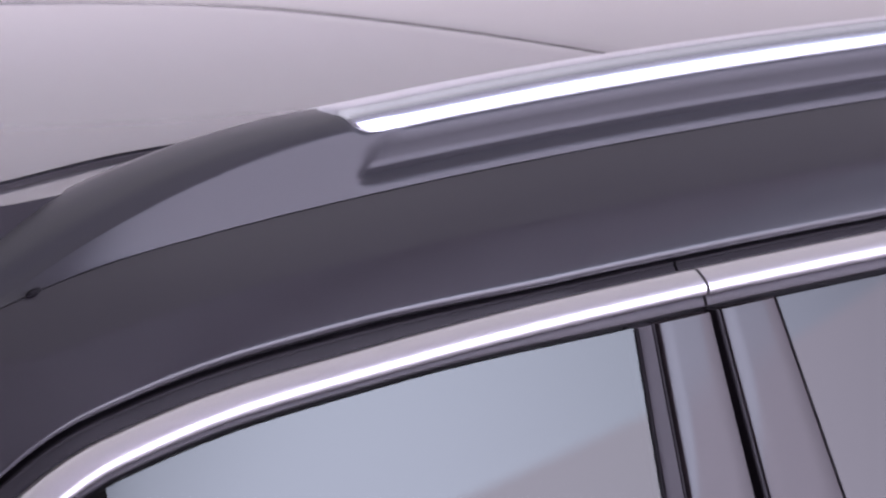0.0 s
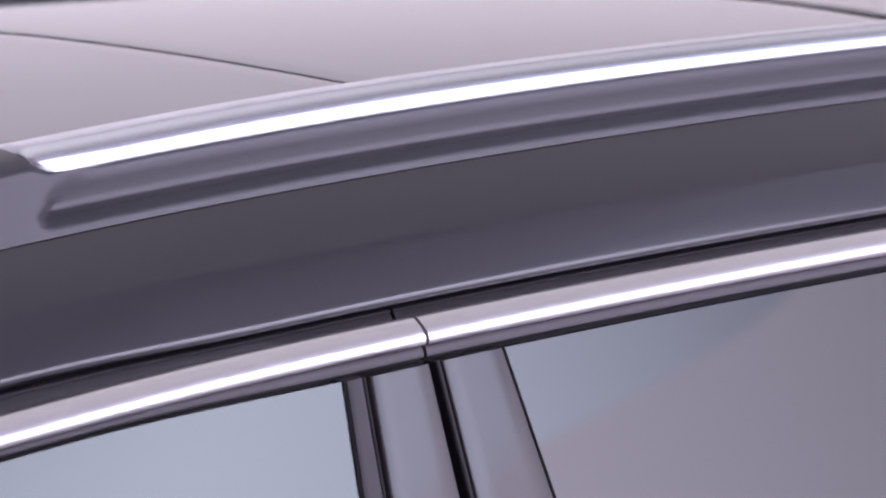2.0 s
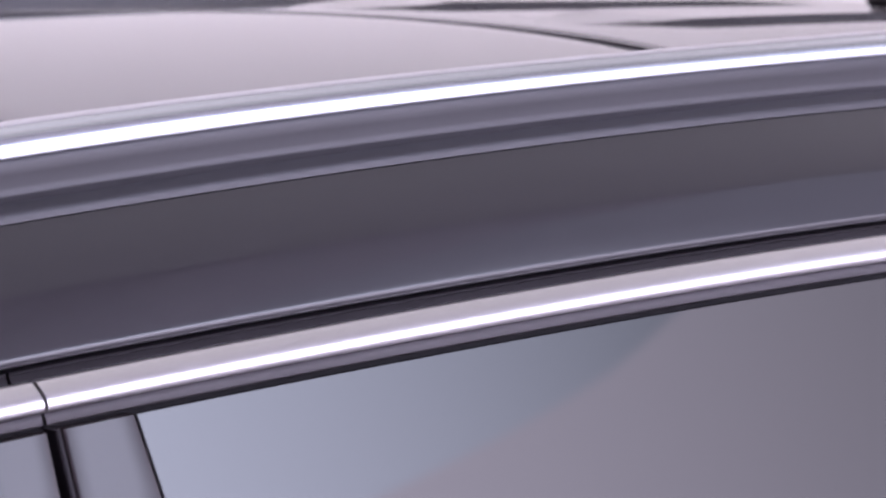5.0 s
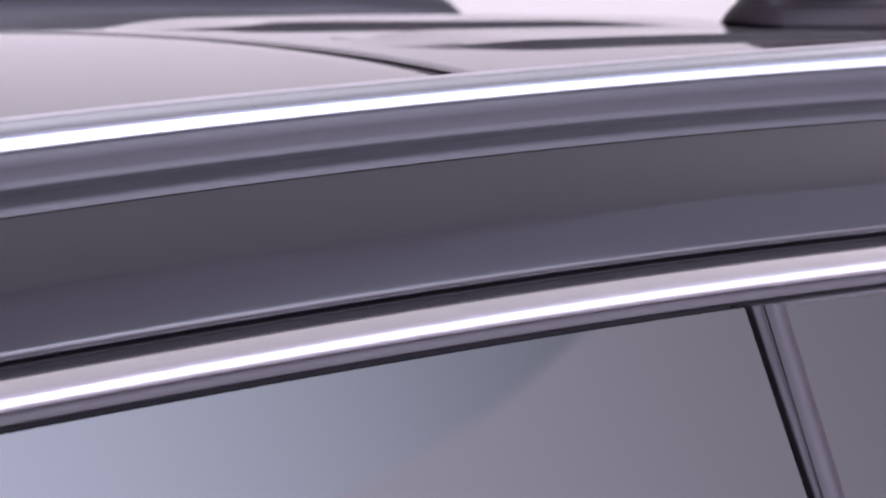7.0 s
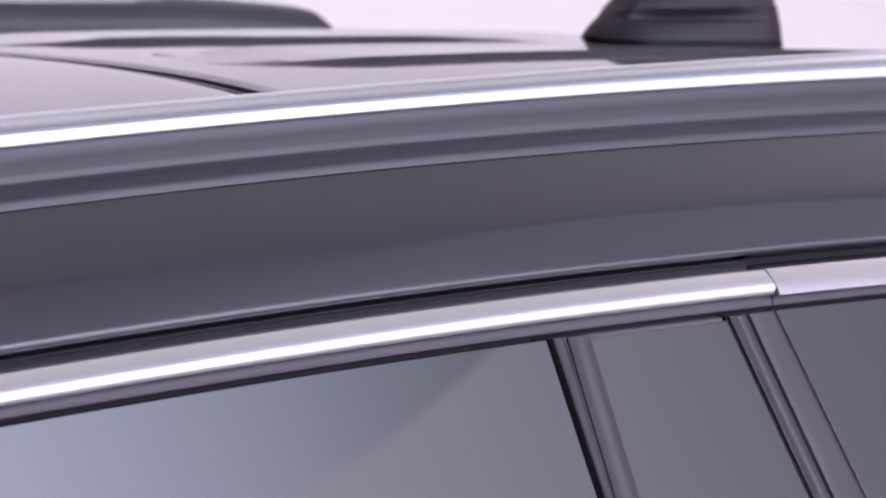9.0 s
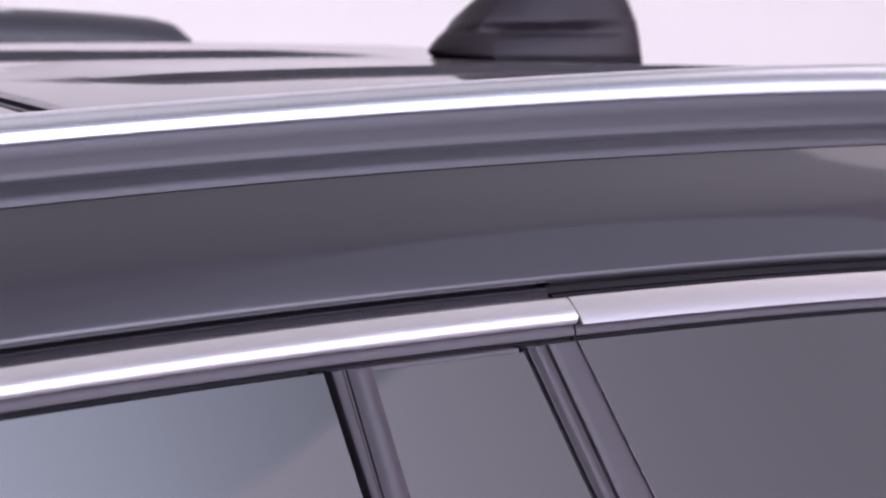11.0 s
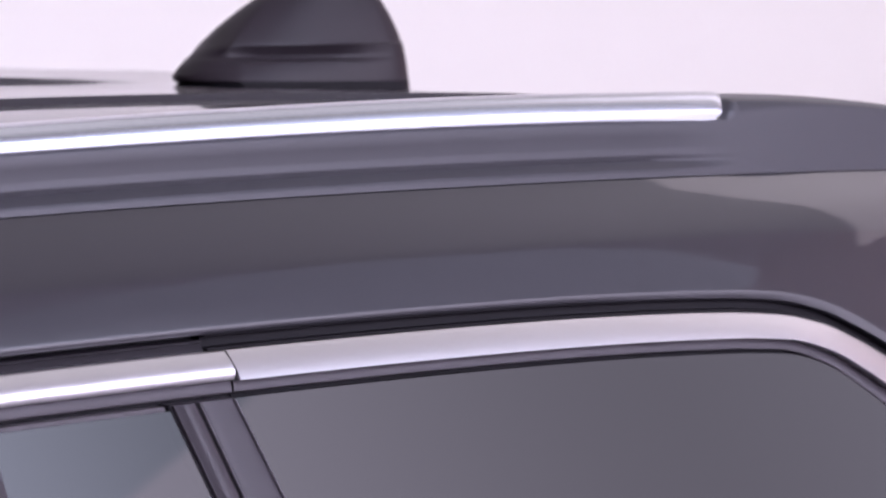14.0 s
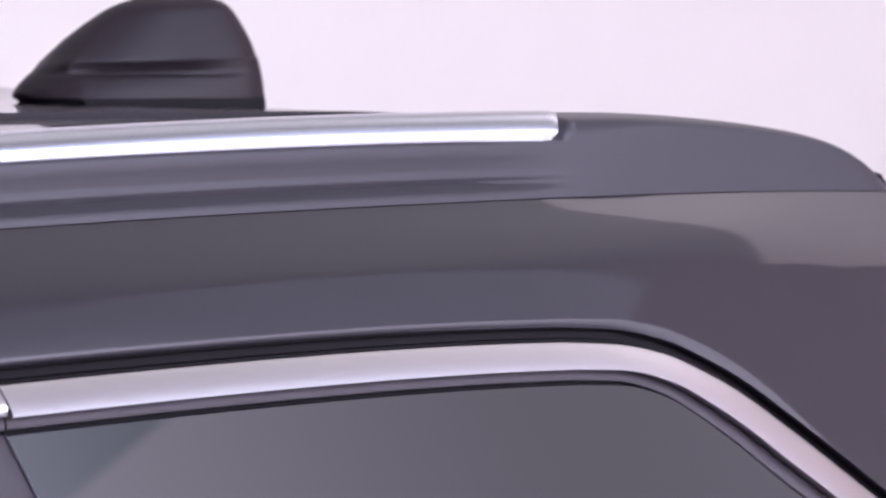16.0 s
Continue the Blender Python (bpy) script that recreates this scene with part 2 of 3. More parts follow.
# ---- roof ----
def roof_z(x, y):
    return 1.707 - 0.0016 * smooth(0.95, 1.25, x) * math.exp(-(y / 0.16) ** 2) - 0.033 * (x - 0.75) ** 2 - 0.5 * max(0.0, x - 1.62) ** 2 - (0.06 - 0.035 * smooth(0.9, 1.3, x)) * y * y - 0.5 * max(0.0, -0.45 - x) ** 2


def roof_half(x):
    return 0.54 - plan(x) - 0.030 * smooth(0.0, -0.2, x) * smooth(-0.45, -0.27, x)


def gap_front(y):
    return 0.2455 - 0.15 * math.sqrt(y * y + 0.0025)


def gap_rear(y):
    return 0.845 - 0.5 * y * y


# two raised pressings in the rear roof, one on either side of the antenna: middle, half width, front tip, rear end
RIB_Y, RIB_HALF, RIB_FRONT, RIB_REAR, RIB_HIGH = 0.135, 0.066, 0.905, 1.74, 0.0042


def rib_half(x):
    """Spear-shaped in plan: pointed in front and behind."""
    k = max(0.0, min((x - RIB_FRONT) / 0.15, (RIB_REAR - x) / 0.2, 1.0))
    return RIB_HALF * (0.22 + 0.78 * math.sqrt(max(0.0, 1 - (1 - k) ** 2)))


def rib_high(x, f):
    """Height at the share f of the half width: the wall towards the roof's middle (-1) sinks earlier than the outer one (1)."""
    rear = RIB_REAR - 0.13 * (1 - f)
    return RIB_HIGH * smooth(RIB_FRONT - 0.015, RIB_FRONT + 0.12, x) * smooth(rear, rear - 0.18, x)


# ---- studio ----
def box(x0, x1, y0, y1, z0, z1):
    bm = bmesh.new()
    bmesh.ops.create_cube(bm, size=1)
    for v in bm.verts:
        v.co = ((x0 + x1) / 2 + v.co.x * (x1 - x0), (y0 + y1) / 2 + v.co.y * (y1 - y0), (z0 + z1) / 2 + v.co.z * (z1 - z0))
    return bm


def cove(r=1.6):
    """The white back wall, run into the floor by a round cove."""
    prof = [(7.2, 13.0), (7.2, r)] + [(7.2 - r + r * math.cos(a), r - r * math.sin(a)) for a in steps(0.1, math.pi / 2, 9)]
    rings = [[(x, y, z) for y, z in prof] + [(x, 7.4, -0.15), (x, 7.4, 13.0)] for x in (-12.0, 26.0)]
    return loft(rings, 40)


setting = [
    ("floor", box(-12, 26, -18, 5.6, -0.15, 0), FLOOR, "smooth light grey studio floor under the car", "floor"),
    ("wall_back", cove(), WALL, "white seamless studio wall curving into the floor", "wall"),
    ("wall_camera_side", box(-12, 26, -18.2, -18, 0, 13.0), DARKWALL, "grey brown draped studio wall facing the car's side", "wall"),
    ("wall_front", box(-12.2, -12, -18.2, 7.4, -0.15, 13.0), DARKWALL, "grey brown studio wall before the bonnet", "wall"),
    ("wall_rear", box(26, 26.2, -18.2, 7.4, -0.15, 13.0), ROSEWALL, "rose beige studio wall behind the tailgate", "wall"),
    ("ceiling", box(-12.2, 26.2, -18.2, 7.4, 13.0, 13.2), WALL, "white studio ceiling above the lamps", "ceiling"),
]
for name, bm, mat, label, cat in setting:
    tagged(part(name, bm, mat), label, cat, kind="structure")


# two self-glowing cloths, out of view, added for the car's side to reflect: on the camera's side, square to the line of
# sight that its side throws back, a bluish one above a grey one
def hem(u):
    """The height at which the bluish cloth hangs over the grey one: it is drawn up towards its front end."""
    return 5.08 + 0.14 * max(0.0, -0.9 - u) ** 1.3


def cloth(edge0, edge1, low, high, nu=70, nz=24):
    grid = []
    for i in range(nu):
        f = i / (nu - 1)
        row = []
        for k in range(nz):
            g = k / (nz - 1)
            u = edge0
            for _ in range(4):
                z = low(u) + (high(u) - low(u)) * g
                u = edge0 + (edge1(z) - edge0) * f
            row.append((u, -0.02, z))
        grid.append(row)
    return slab(grid, (0, 0.04, 0), 40)


for bm, mat, label in ((cloth(-8.0, lambda z: 2.75 + 0.8 * smooth(5.0, 5.9, z), hem, lambda u: 9.2), BLUE_GLOW_CLOTH, "tall bluish glowing cloth screen, added out of view for the car's reflections"),
                       (cloth(-8.0, lambda z: 2.75, lambda u: 0.0, lambda u: hem(u) - 0.005), GREY_GLOW_CLOTH, "long grey glowing cloth screen on the floor, added out of view for the car's reflections")):
    ob = part("glowing_cloth_screen", bm, mat)
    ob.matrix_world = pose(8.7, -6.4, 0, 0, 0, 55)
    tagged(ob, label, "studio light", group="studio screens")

# one long self-glowing silk, unseen, added flat over the car for reflections; the cover on its back stops its upward
# light
silk = part("overhead_silk", box(-5.0, 21.0, -3.6, 6.4, 9.4, 9.44), SILK)
tagged(silk, "long white glowing silk over the car, added out of view for its reflections", "studio light")
part("silk_cover", box(-5.1, 21.1, -3.7, 6.5, 9.46, 9.5), DARKWALL, silk, "grey brown cover over the glowing silk, stopping its upward light")

# ---- car ----
car = new("car")
car.location = (0.6, 0, 0)
tagged(car, "dark grey metallic car with silver roof rails and bright mouldings", "car")


def cpart(name, bm, mat, parent=car, label=""):
    """A part of the car: its mesh is given in the studio's coordinates."""
    for v in bm.verts:
        # the far side runs less inwards to the rear than the near one
        if v.co.y > 0.2 and v.co.z > 1.05:
            v.co.y += 0.065 * smooth(0.7, 1.65, v.co.x) * smooth(0.2, 0.5, v.co.y)
        v.co.x -= 0.6
    ob = part(name, bm, mat, parent, label)
    return ob


# roof panels with open joints between them
def ribbed_panel(nx):
    """Rear roof panel: lines of points run along the walls of the two pressings, so that these stay crisp."""
    half = [("c", f) for f in (0.0, 0.5)] + [("w", -1, o) for o in (1.0, 0.6, 0.0)] + [("k", f) for f in (-0.6, 0.0, 0.6)] + [("w", 1, o) for o in (0.0, 0.6, 1.0)]
    half += [("e", f) for f in steps(0.12, 1.0, 9)]
    lines = [(-1, q) for q in reversed(half[1:])] + [(1, q) for q in half]
    grid = []
    for i in range(nx):
        f = i / (nx - 1)
        row = []
        for sgn, q in lines:
            xm = 0.85 + 0.99 * f
            for _ in range(3):
                w, h = rib_half(xm), 0.0
                if q[0] == "k":
                    y, h = RIB_Y + q[1] * w, 0.8 + 0.15 * q[1]
                elif q[0] == "w":
                    y, h = RIB_Y + q[1] * (w + 0.0035 * q[2]), 1 - q[2] ** 1.5
                elif q[0] == "c":
                    y = q[1] * (RIB_Y - w - 0.0035)
                else:
                    out = RIB_Y + w + 0.0035
                    y = out + (roof_half(xm) - out) * q[1]
                a, b = gap_rear(y) + WIDE_GAP, 1.84 - 0.1 * y * y
                xm = a + (b - a) * f
            edge = 0.002 if q == ("e", 1.0) or i in (0, nx - 1) else 0.0
            ys = y * sgn - 0.03 * (1 - (y / roof_half(xm)) ** 2)
            row.append((xm, ys, roof_z(xm, ys) + h * rib_high(xm, q[1] if q[0] in 'kw' else 0.0) - edge))
        grid.append(row)
    return slab(grid, (0, 0, -0.012), 22)


def roof_panel(x0, x1, nx, half, ny, lift=0.0):
    grid = []
    for i in range(nx):
        f = i / (nx - 1)
        row = []
        for j in range(ny):
            u = -1 + 2 * j / (ny - 1)
            y = u * half(0.5 * (x0(0) + x1(0)))
            x = x0(y) + (x1(y) - x0(y)) * f
            y = u * half(x)
            edge = 0.0006 * smooth(0.99, 1.0, max(abs(u), abs(2 * f - 1)))
            row.append((x, y, roof_z(x, y) + lift - edge))
        grid.append(row)
    return slab(grid, (0, 0, -0.012))


GAP, WIDE_GAP = 0.0045, 0.0105
cpart("roof_front_panel", roof_panel(lambda y: -0.62 + 0.1 * y * y, lambda y: gap_front(y) - GAP, 50, roof_half, 41), PAINT, label="dark grey painted front roof panel")
cpart("sunroof_glass", roof_panel(lambda y: gap_front(y) + GAP, lambda y: gap_rear(y) - WIDE_GAP, 40, roof_half, 41), ROOFGLASS, label="dark glossy sunroof glass panel")
cpart("roof_rear_panel", ribbed_panel(160), PAINT, label="dark grey rear roof panel with pressed ribs")
for gap in (gap_front, gap_rear):
    rows = []
    for j in range(41):
        y = -0.53 + 1.06 * j / 40
        x, z = gap(y), roof_z(gap(y), y) - 0.006
        bead = 0.0042 if gap is gap_rear else 0.0
        rows.append([(x - 0.012, y, z), (x - 0.005, y, z), (x - 0.0025, y, z + bead), (x + 0.0025, y, z + bead), (x + 0.005, y, z), (x + 0.012, y, z), (x + 0.012, y, z - 0.012), (x - 0.012, y, z - 0.012)])
    cpart("roof_joint_seal", loft(rows), GUIDE)


# roof rail lines
def rail_top(x):
    if x < -0.2:
        d = -0.2 - x
        return poly(LINE_A, -0.2) - 0.057 * d - 0.78 * d * d
    if x > 1.45:
        d = x - 1.45
        return poly(LINE_A, 1.45) - 0.03 * d - 0.235 * d * d - 880 * d ** 10
    return poly(LINE_A, x)


def rail_edge(x):
    z = line(LINE_B, x, -0.2, 1.45)
    if x < -0.2:
        d = -0.2 - x
        z = poly(LINE_B, -0.2) + 0.0042 * smooth(-0.2, -0.215, x) - 0.09 * d - 0.83 * d * d
    if x > 1.45:
        z = rail_top(x) - 0.0135 + 0.0095 * smooth(1.443, 1.455, x)
    return z


def seam(x):
    return line(LINE_D, x) - 0.6 * max(0.0, -0.36 - x) ** 2


RAIL_X = steps(-0.56, -0.24, 26) + steps(-0.23, -0.17, 25) + steps(-0.16, 1.38, 90) + steps(1.385, 1.49, 30) + steps(1.5, 1.75, 26) + steps(1.755, 1.814, 18)


# the rail's outer face from the silver cover (0) down to the roof seam (1): (share of the height, depth of the pressed pocket)
POCKET = ((0.035, 0.0013), (0.06, 0.0009), (0.10, 0.0004), (0.3, 0.0018), (0.48, 0.0033), (0.53, 0.0034), (0.57, 0.0032), (0.60, 0.0031), (0.63, 0.0036), (0.665, 0.0046),
          (0.715, 0.0055), (0.76, 0.0037), (0.80, 0.0020), (0.83, 0.0009), (0.855, 0.0002), (0.93, 0.0))


def rail_ring(x):
    p, zd = plan(x), seam(x)
    za = max(rail_top(x), zd + 0.003)
    zb = min(max(rail_edge(x), zd + 0.0015), za - 0.001)
    high = zb - zd
    # behind the silver cover the groove runs on in its old line
    if x > 1.43:
        high = max(0.0015, za - 0.0135 + 0.0095 * smooth(1.44, 1.56, x) - zd)
    inn = -0.546 + 0.01 * smooth(1.45, 1.8, x)
    ring = [(inn + 0.002, zd - 0.009), (inn, zd + 0.4 * (za - zd)), (inn - 0.004, za - 0.010 * min(1, (za - zd) / 0.04))]
    # sunk by the thickness of the silver cover, from the cover's slanted front end on
    for y, f in ((inn - 0.013, 1 - 0.0042 / max(0.005, za - zb)), (-0.575, 0.96), (-0.590, 0.84), (-0.602, 0.64), (-0.608, 0.4), (-0.6116, 0.0)):
        start = -0.2030 + 0.0115 * smooth(0.55, 0.05, f)
        k = 0.0016 * smooth(start, start + 0.004, x) if x < 1.440 else 0.0
        ring.append((y + (0.75 * k if f == 0.0 else 0.0), zb + f * (za - zb) - k))
    for f, deep in POCKET:
        start = -0.215 + 0.034 * max(0.0, 1 - f / 0.92) ** 2
        g = smooth(start, start + 0.012, x) * (1 - smooth(1.36, 1.475, x))
        if 0.6 < f < 0.8:
            # the groove's lower edge is softer towards the rear
            g *= 1 - 0.16 * smooth(0.4, 1.0, x)
        ring.append((-0.6128 - 0.0056 * f + deep * g, zd + (1 - f) * high))
    return ring + [(-0.6184, zd + 0.0003), (-0.6180, zd), (-0.611, zd - 0.0002), (-0.611, zd - 0.009)], p


def rail_rings(short):
    """The rail's sections; the one on the car's right has a shorter, blunter tail."""
    out = []
    for x in RAIL_X:
        k = 1.0
        if short and x > 1.6:
            k = 1 - smooth(1.69, 1.814, x) ** 1.4
            x = 1.6 + 0.45 * (x - 1.6)
        prof, p = rail_ring(x)
        out.append([(x, y + p, seam(x) - 0.009 + (z - seam(x) + 0.009) * k) for y, z in prof])
    return out


def silver_ring(x, grow):
    """A flat top that rolls over in a quarter round to an upright outer edge."""
    p, za, zb = plan(x), rail_top(x), rail_edge(x)
    o = 0.0012 * grow
    top = [(-0.552, za - 0.009 + o), (-0.556, za - 0.0055 + o), (-0.562, za - 0.0037 + o), (-0.570, za - 0.0023 + o), (-0.582, za - 0.0008 + o), (-0.589, za - 0.0003 + o), (-0.5945, za - 0.0002 + o)]
    high = za - 0.0002 + o - zb
    for a in (8, 16, 24, 32, 40, 48, 56, 64, 72, 80, 86):
        a = radians(a)
        top.append((-0.5965 - 0.0158 * math.sin(a), zb + high * math.cos(a)))
    top += [(-0.6124, zb + 0.0003), (-0.6121, zb - 0.0012)]
    under = [(-0.6085, zb - 0.0012), (-0.603, za - 0.55 * (za - zb) - 0.0017), (-0.585, za - 0.0026), (-0.558, za - 0.0055)]
    return [(x, y + p, z) for y, z in top + under]


def silver_insert(mirror):
    xs = [-0.2045, -0.2035, -0.202, -0.2] + steps(-0.19, 1.418, 110) + [1.426, 1.432, 1.437, 1.4405, 1.4425]
    rings = []
    for x in xs:
        e = min(1.0, (x + 0.2045) / 0.0045) - 0.3 * (x < -0.204) if x < 0 else min(1.0, math.sqrt(max(0.0, 1.443 - x) / 0.006))
        r = silver_ring(x, e)
        # the front end is cut on a slant, the rear end rounded off towards the lower edge
        if x < 0:
            za, zb = rail_top(x), rail_edge(x)
            rings.append([(q[0] + smooth(-0.15, -0.2, x) * (-0.004 + 0.0115 * smooth(0.55, 0.05, (q[2] - zb) / (za - zb))), q[1], q[2]) for q in r])
            continue
        cutx = lambda u: smooth(1.33, 1.443, x) * (0.85 * (u + 0.6125) - 0.006 * smooth(-0.6118, -0.6124, u))
        rings.append([(q[0] + cutx(q[1] - plan(x)), q[1], q[2]) for q in r])
    # a bevelled lip leads down to the rail in front
    rings.insert(0, [(x - 0.0018, y + 0.0006, z - 0.0022) for x, y, z in rings[0]])
    return loft(rings, 28, mirror)


# painted panel between the rail and the windows, down the rear pillar
def cant_rings():
    rings = []
    path = dlo_path(-0.75, 1.88, 150)
    n = len(path)
    for i, (p, nrm, t) in enumerate(path):
        edge = p - nrm * (0.0085 + seal_rise(p.x))
        over = smooth(1.36, 1.62, edge.x)
        xd = edge.x + 0.10 * over
        d = Vector((xd, -0.6181 + plan(xd), seam(xd) - 0.0003))
        yf = -0.672 - 0.003 * smooth(1.2, 1.4, edge.x) + plan(edge.x) - TUMBLE * max(0.0, top_line(edge.x) - p.y)
        f = Vector((edge.x, yf, edge.y))
        xe = (xd + edge.x) / 2
        ez = line(LINE_E, xe, 0.0, 1.6)
        ez = ez * (1 - over) + (0.55 * d.z + 0.45 * f.z) * over if over else ez
        fr = smooth(-0.1, -0.5, edge.x)
        ez = ez * (1 - fr) + (0.46 * d.z + 0.54 * f.z) * fr
        ey = -0.6500 - 0.0035 * smooth(-0.3, 0.4, xe) - 0.0012 * smooth(0.4, 0.8, xe) + 0.001 * smooth(1.0, 1.3, xe) + plan(xe) - 0.3 * TUMBLE * max(0.0, top_line(edge.x) - p.y)
        # the crease dies out down the rear pillar, which is one even bow
        e = Vector((xe, ey + over * (0.55 * d.y + 0.45 * f.y - 0.007 - ey), ez))
        ring = [d + Vector((0, 0.03, 0.006)), d + Vector((0, 0.008, -0.0006)), d]
        for s in (0.2, 0.4, 0.6, 0.8, 0.93):
            q = d.lerp(e, s)
            q.y -= (0.0012 + 0.0035 * smooth(1.3, 1.65, edge.x)) * math.sin(math.pi * s)
            ring.append(q)
        ring.append(e + Vector((0, 0.0002, 0)))
        for s in (0.07, 0.2, 0.4, 0.6, 0.74, 0.82, 0.86, 0.89, 0.915, 0.94, 0.96, 0.98, 1.0):
            q = e.lerp(f, s)
            q.y += 0.0024 * (1 - 0.8 * over) * (max(0.0, s - 0.86) / 0.14) ** 2 - 0.0008 * math.sin(math.pi * s)
            ring.append(q)
        n3 = Vector((nrm.x, 0, nrm.y))
        ring += [f + n3 * 0.0005 + Vector((0, 0.0062, 0)), f + n3 * 0.0008 + Vector((0, 0.03, 0)), e + Vector((0, 0.03, -0.004)), d + Vector((0, 0.045, -0.012))]
        rings.append(ring)
    return rings


# window mouldings: (down, out) closed outlines
BRIGHT = [(0.0, -0.004), (0.0, -0.0004)] + [(u, 0.75 * u - 3009.0 * u ** 3) for u in steps(0.0008, 0.0147, 15)] + [(0.0151, -0.0005), (0.0145, -0.005)]
BRIGHT_REAR = [(0.0, -0.004), (0.0, -0.0004)] + [(u, 0.66 * u - 18.5 * u * u) for u in steps(0.0008, 0.0147, 15)] + [(0.0151, -0.0012), (0.0145, -0.005)]
LOWER_SEAL = [(0.0151, -0.006), (0.0152, -0.0022), (0.0165, -0.0018), (0.02, -0.0022), (0.0215, -0.003), (0.0222, -0.0045), (0.0222, -0.008)]
SHADOW_LIP = [(0.0222, -0.009), (0.0222, -0.0066), (0.0252, -0.0066), (0.0252, -0.010)]
UPPER_DOOR = [(-0.0060, -0.012), (-0.0060, -0.0046), (-0.0055, -0.0036), (-0.0048, -0.0038), (-0.0044, -0.0050), (-0.0008, -0.0036), (0.0, -0.0038), (0.0004, -0.012)]
UPPER_QUARTER = [(-0.0085, -0.014), (-0.0085, -0.0030), (-0.0080, -0.0022), (-0.0074, -0.0030), (-0.0070, -0.007), (-0.0022, -0.0065), (-0.0018, -0.002), (-0.0004, -0.0012), (0.0004, -0.004), (0.0004, -0.014)]


def strip_ring(x, z, proud):
    return (x, side_y(x, z) - proud, z)


def pillar_strip(top0, top1, lean0, lean1, out, depth=0.012, nz=14, z1=1.10, mirror=1, lift=0.0238, crown=0.0003):
    """An upright strip between two leaning edges, out metres proud of the side, with eased edges."""
    rings = []
    for f in steps(0.0, 1.0, nz):
        def at(x):
            zt = top_line(x) - lift
            return zt + (z1 - zt) * f
        a, b = top0 + lean0 * (at(top0) - 1.575), top1 + lean1 * (at(top1) - 1.575)
        ease = min(0.0025, (b - a) * 0.25)
        xs = [(a, -0.002), (a + ease * 0.3, -0.0005), (a + ease, 0.0), (0.72 * a + 0.28 * b, 0.8 * crown), (0.5 * (a + b), crown), (0.28 * a + 0.72 * b, 0.8 * crown), (b - ease, 0.0), (b - ease * 0.3, -0.0005), (b, -0.002)]
        r = [strip_ring(x, at(x), out + o) for x, o in xs]
        r += [(b, side_y(b, at(b)) + depth, at(b)), (a, side_y(a, at(a)) + depth, at(a))]
        rings.append(r)
    return loft(rings, 40, mirror)


def pane(top0, top1, lean0, lean1, inset=0.0006, z1=1.10, mirror=1, nx=60, nz=12, drop=0.0238):
    grid = []
    for i in range(nx):
        f = i / (nx - 1)
        xt = top0 + (top1 - top0) * f
        lean = lean0 + (lean1 - lean0) * f
        zt = top_line(xt) - drop
        for _ in range(12):
            x = xt + lean * (zt - 1.575)
            zt = 0.5 * zt + 0.5 * (top_line(x) - drop + seal_drop(x))
        row = []
        for z in steps(zt, z1, nz):
            x = xt + lean * (z - 1.575)
            row.append((x, side_y(x, z) + inset, z))
        grid.append(row)
    return slab(grid, (0, 0.0038, 0), 50, mirror)


def quarter_pane(mirror):
    """The rear side window, with its slanting rear edge."""
    top = [(p + nrm * 0.0238 * widen(p.x)) for p, nrm, t in dlo_path(0.922, 1.80, 40)]
    grid = []
    for q in top:
        f = (q.x - 0.922) / (1.8 - 0.922)
        row = []
        for s in steps(0, 1, 10):
            z = q.y + (1.10 - q.y) * s if q.y > 1.10 else q.y
            x = q.x + -0.36 * (1 - f) * (z - q.y)
            row.append((x, side_y(x, z) + 0.0006, z))
        grid.append(row)
    return slab(grid, (0, 0.0038, 0), 50, mirror)


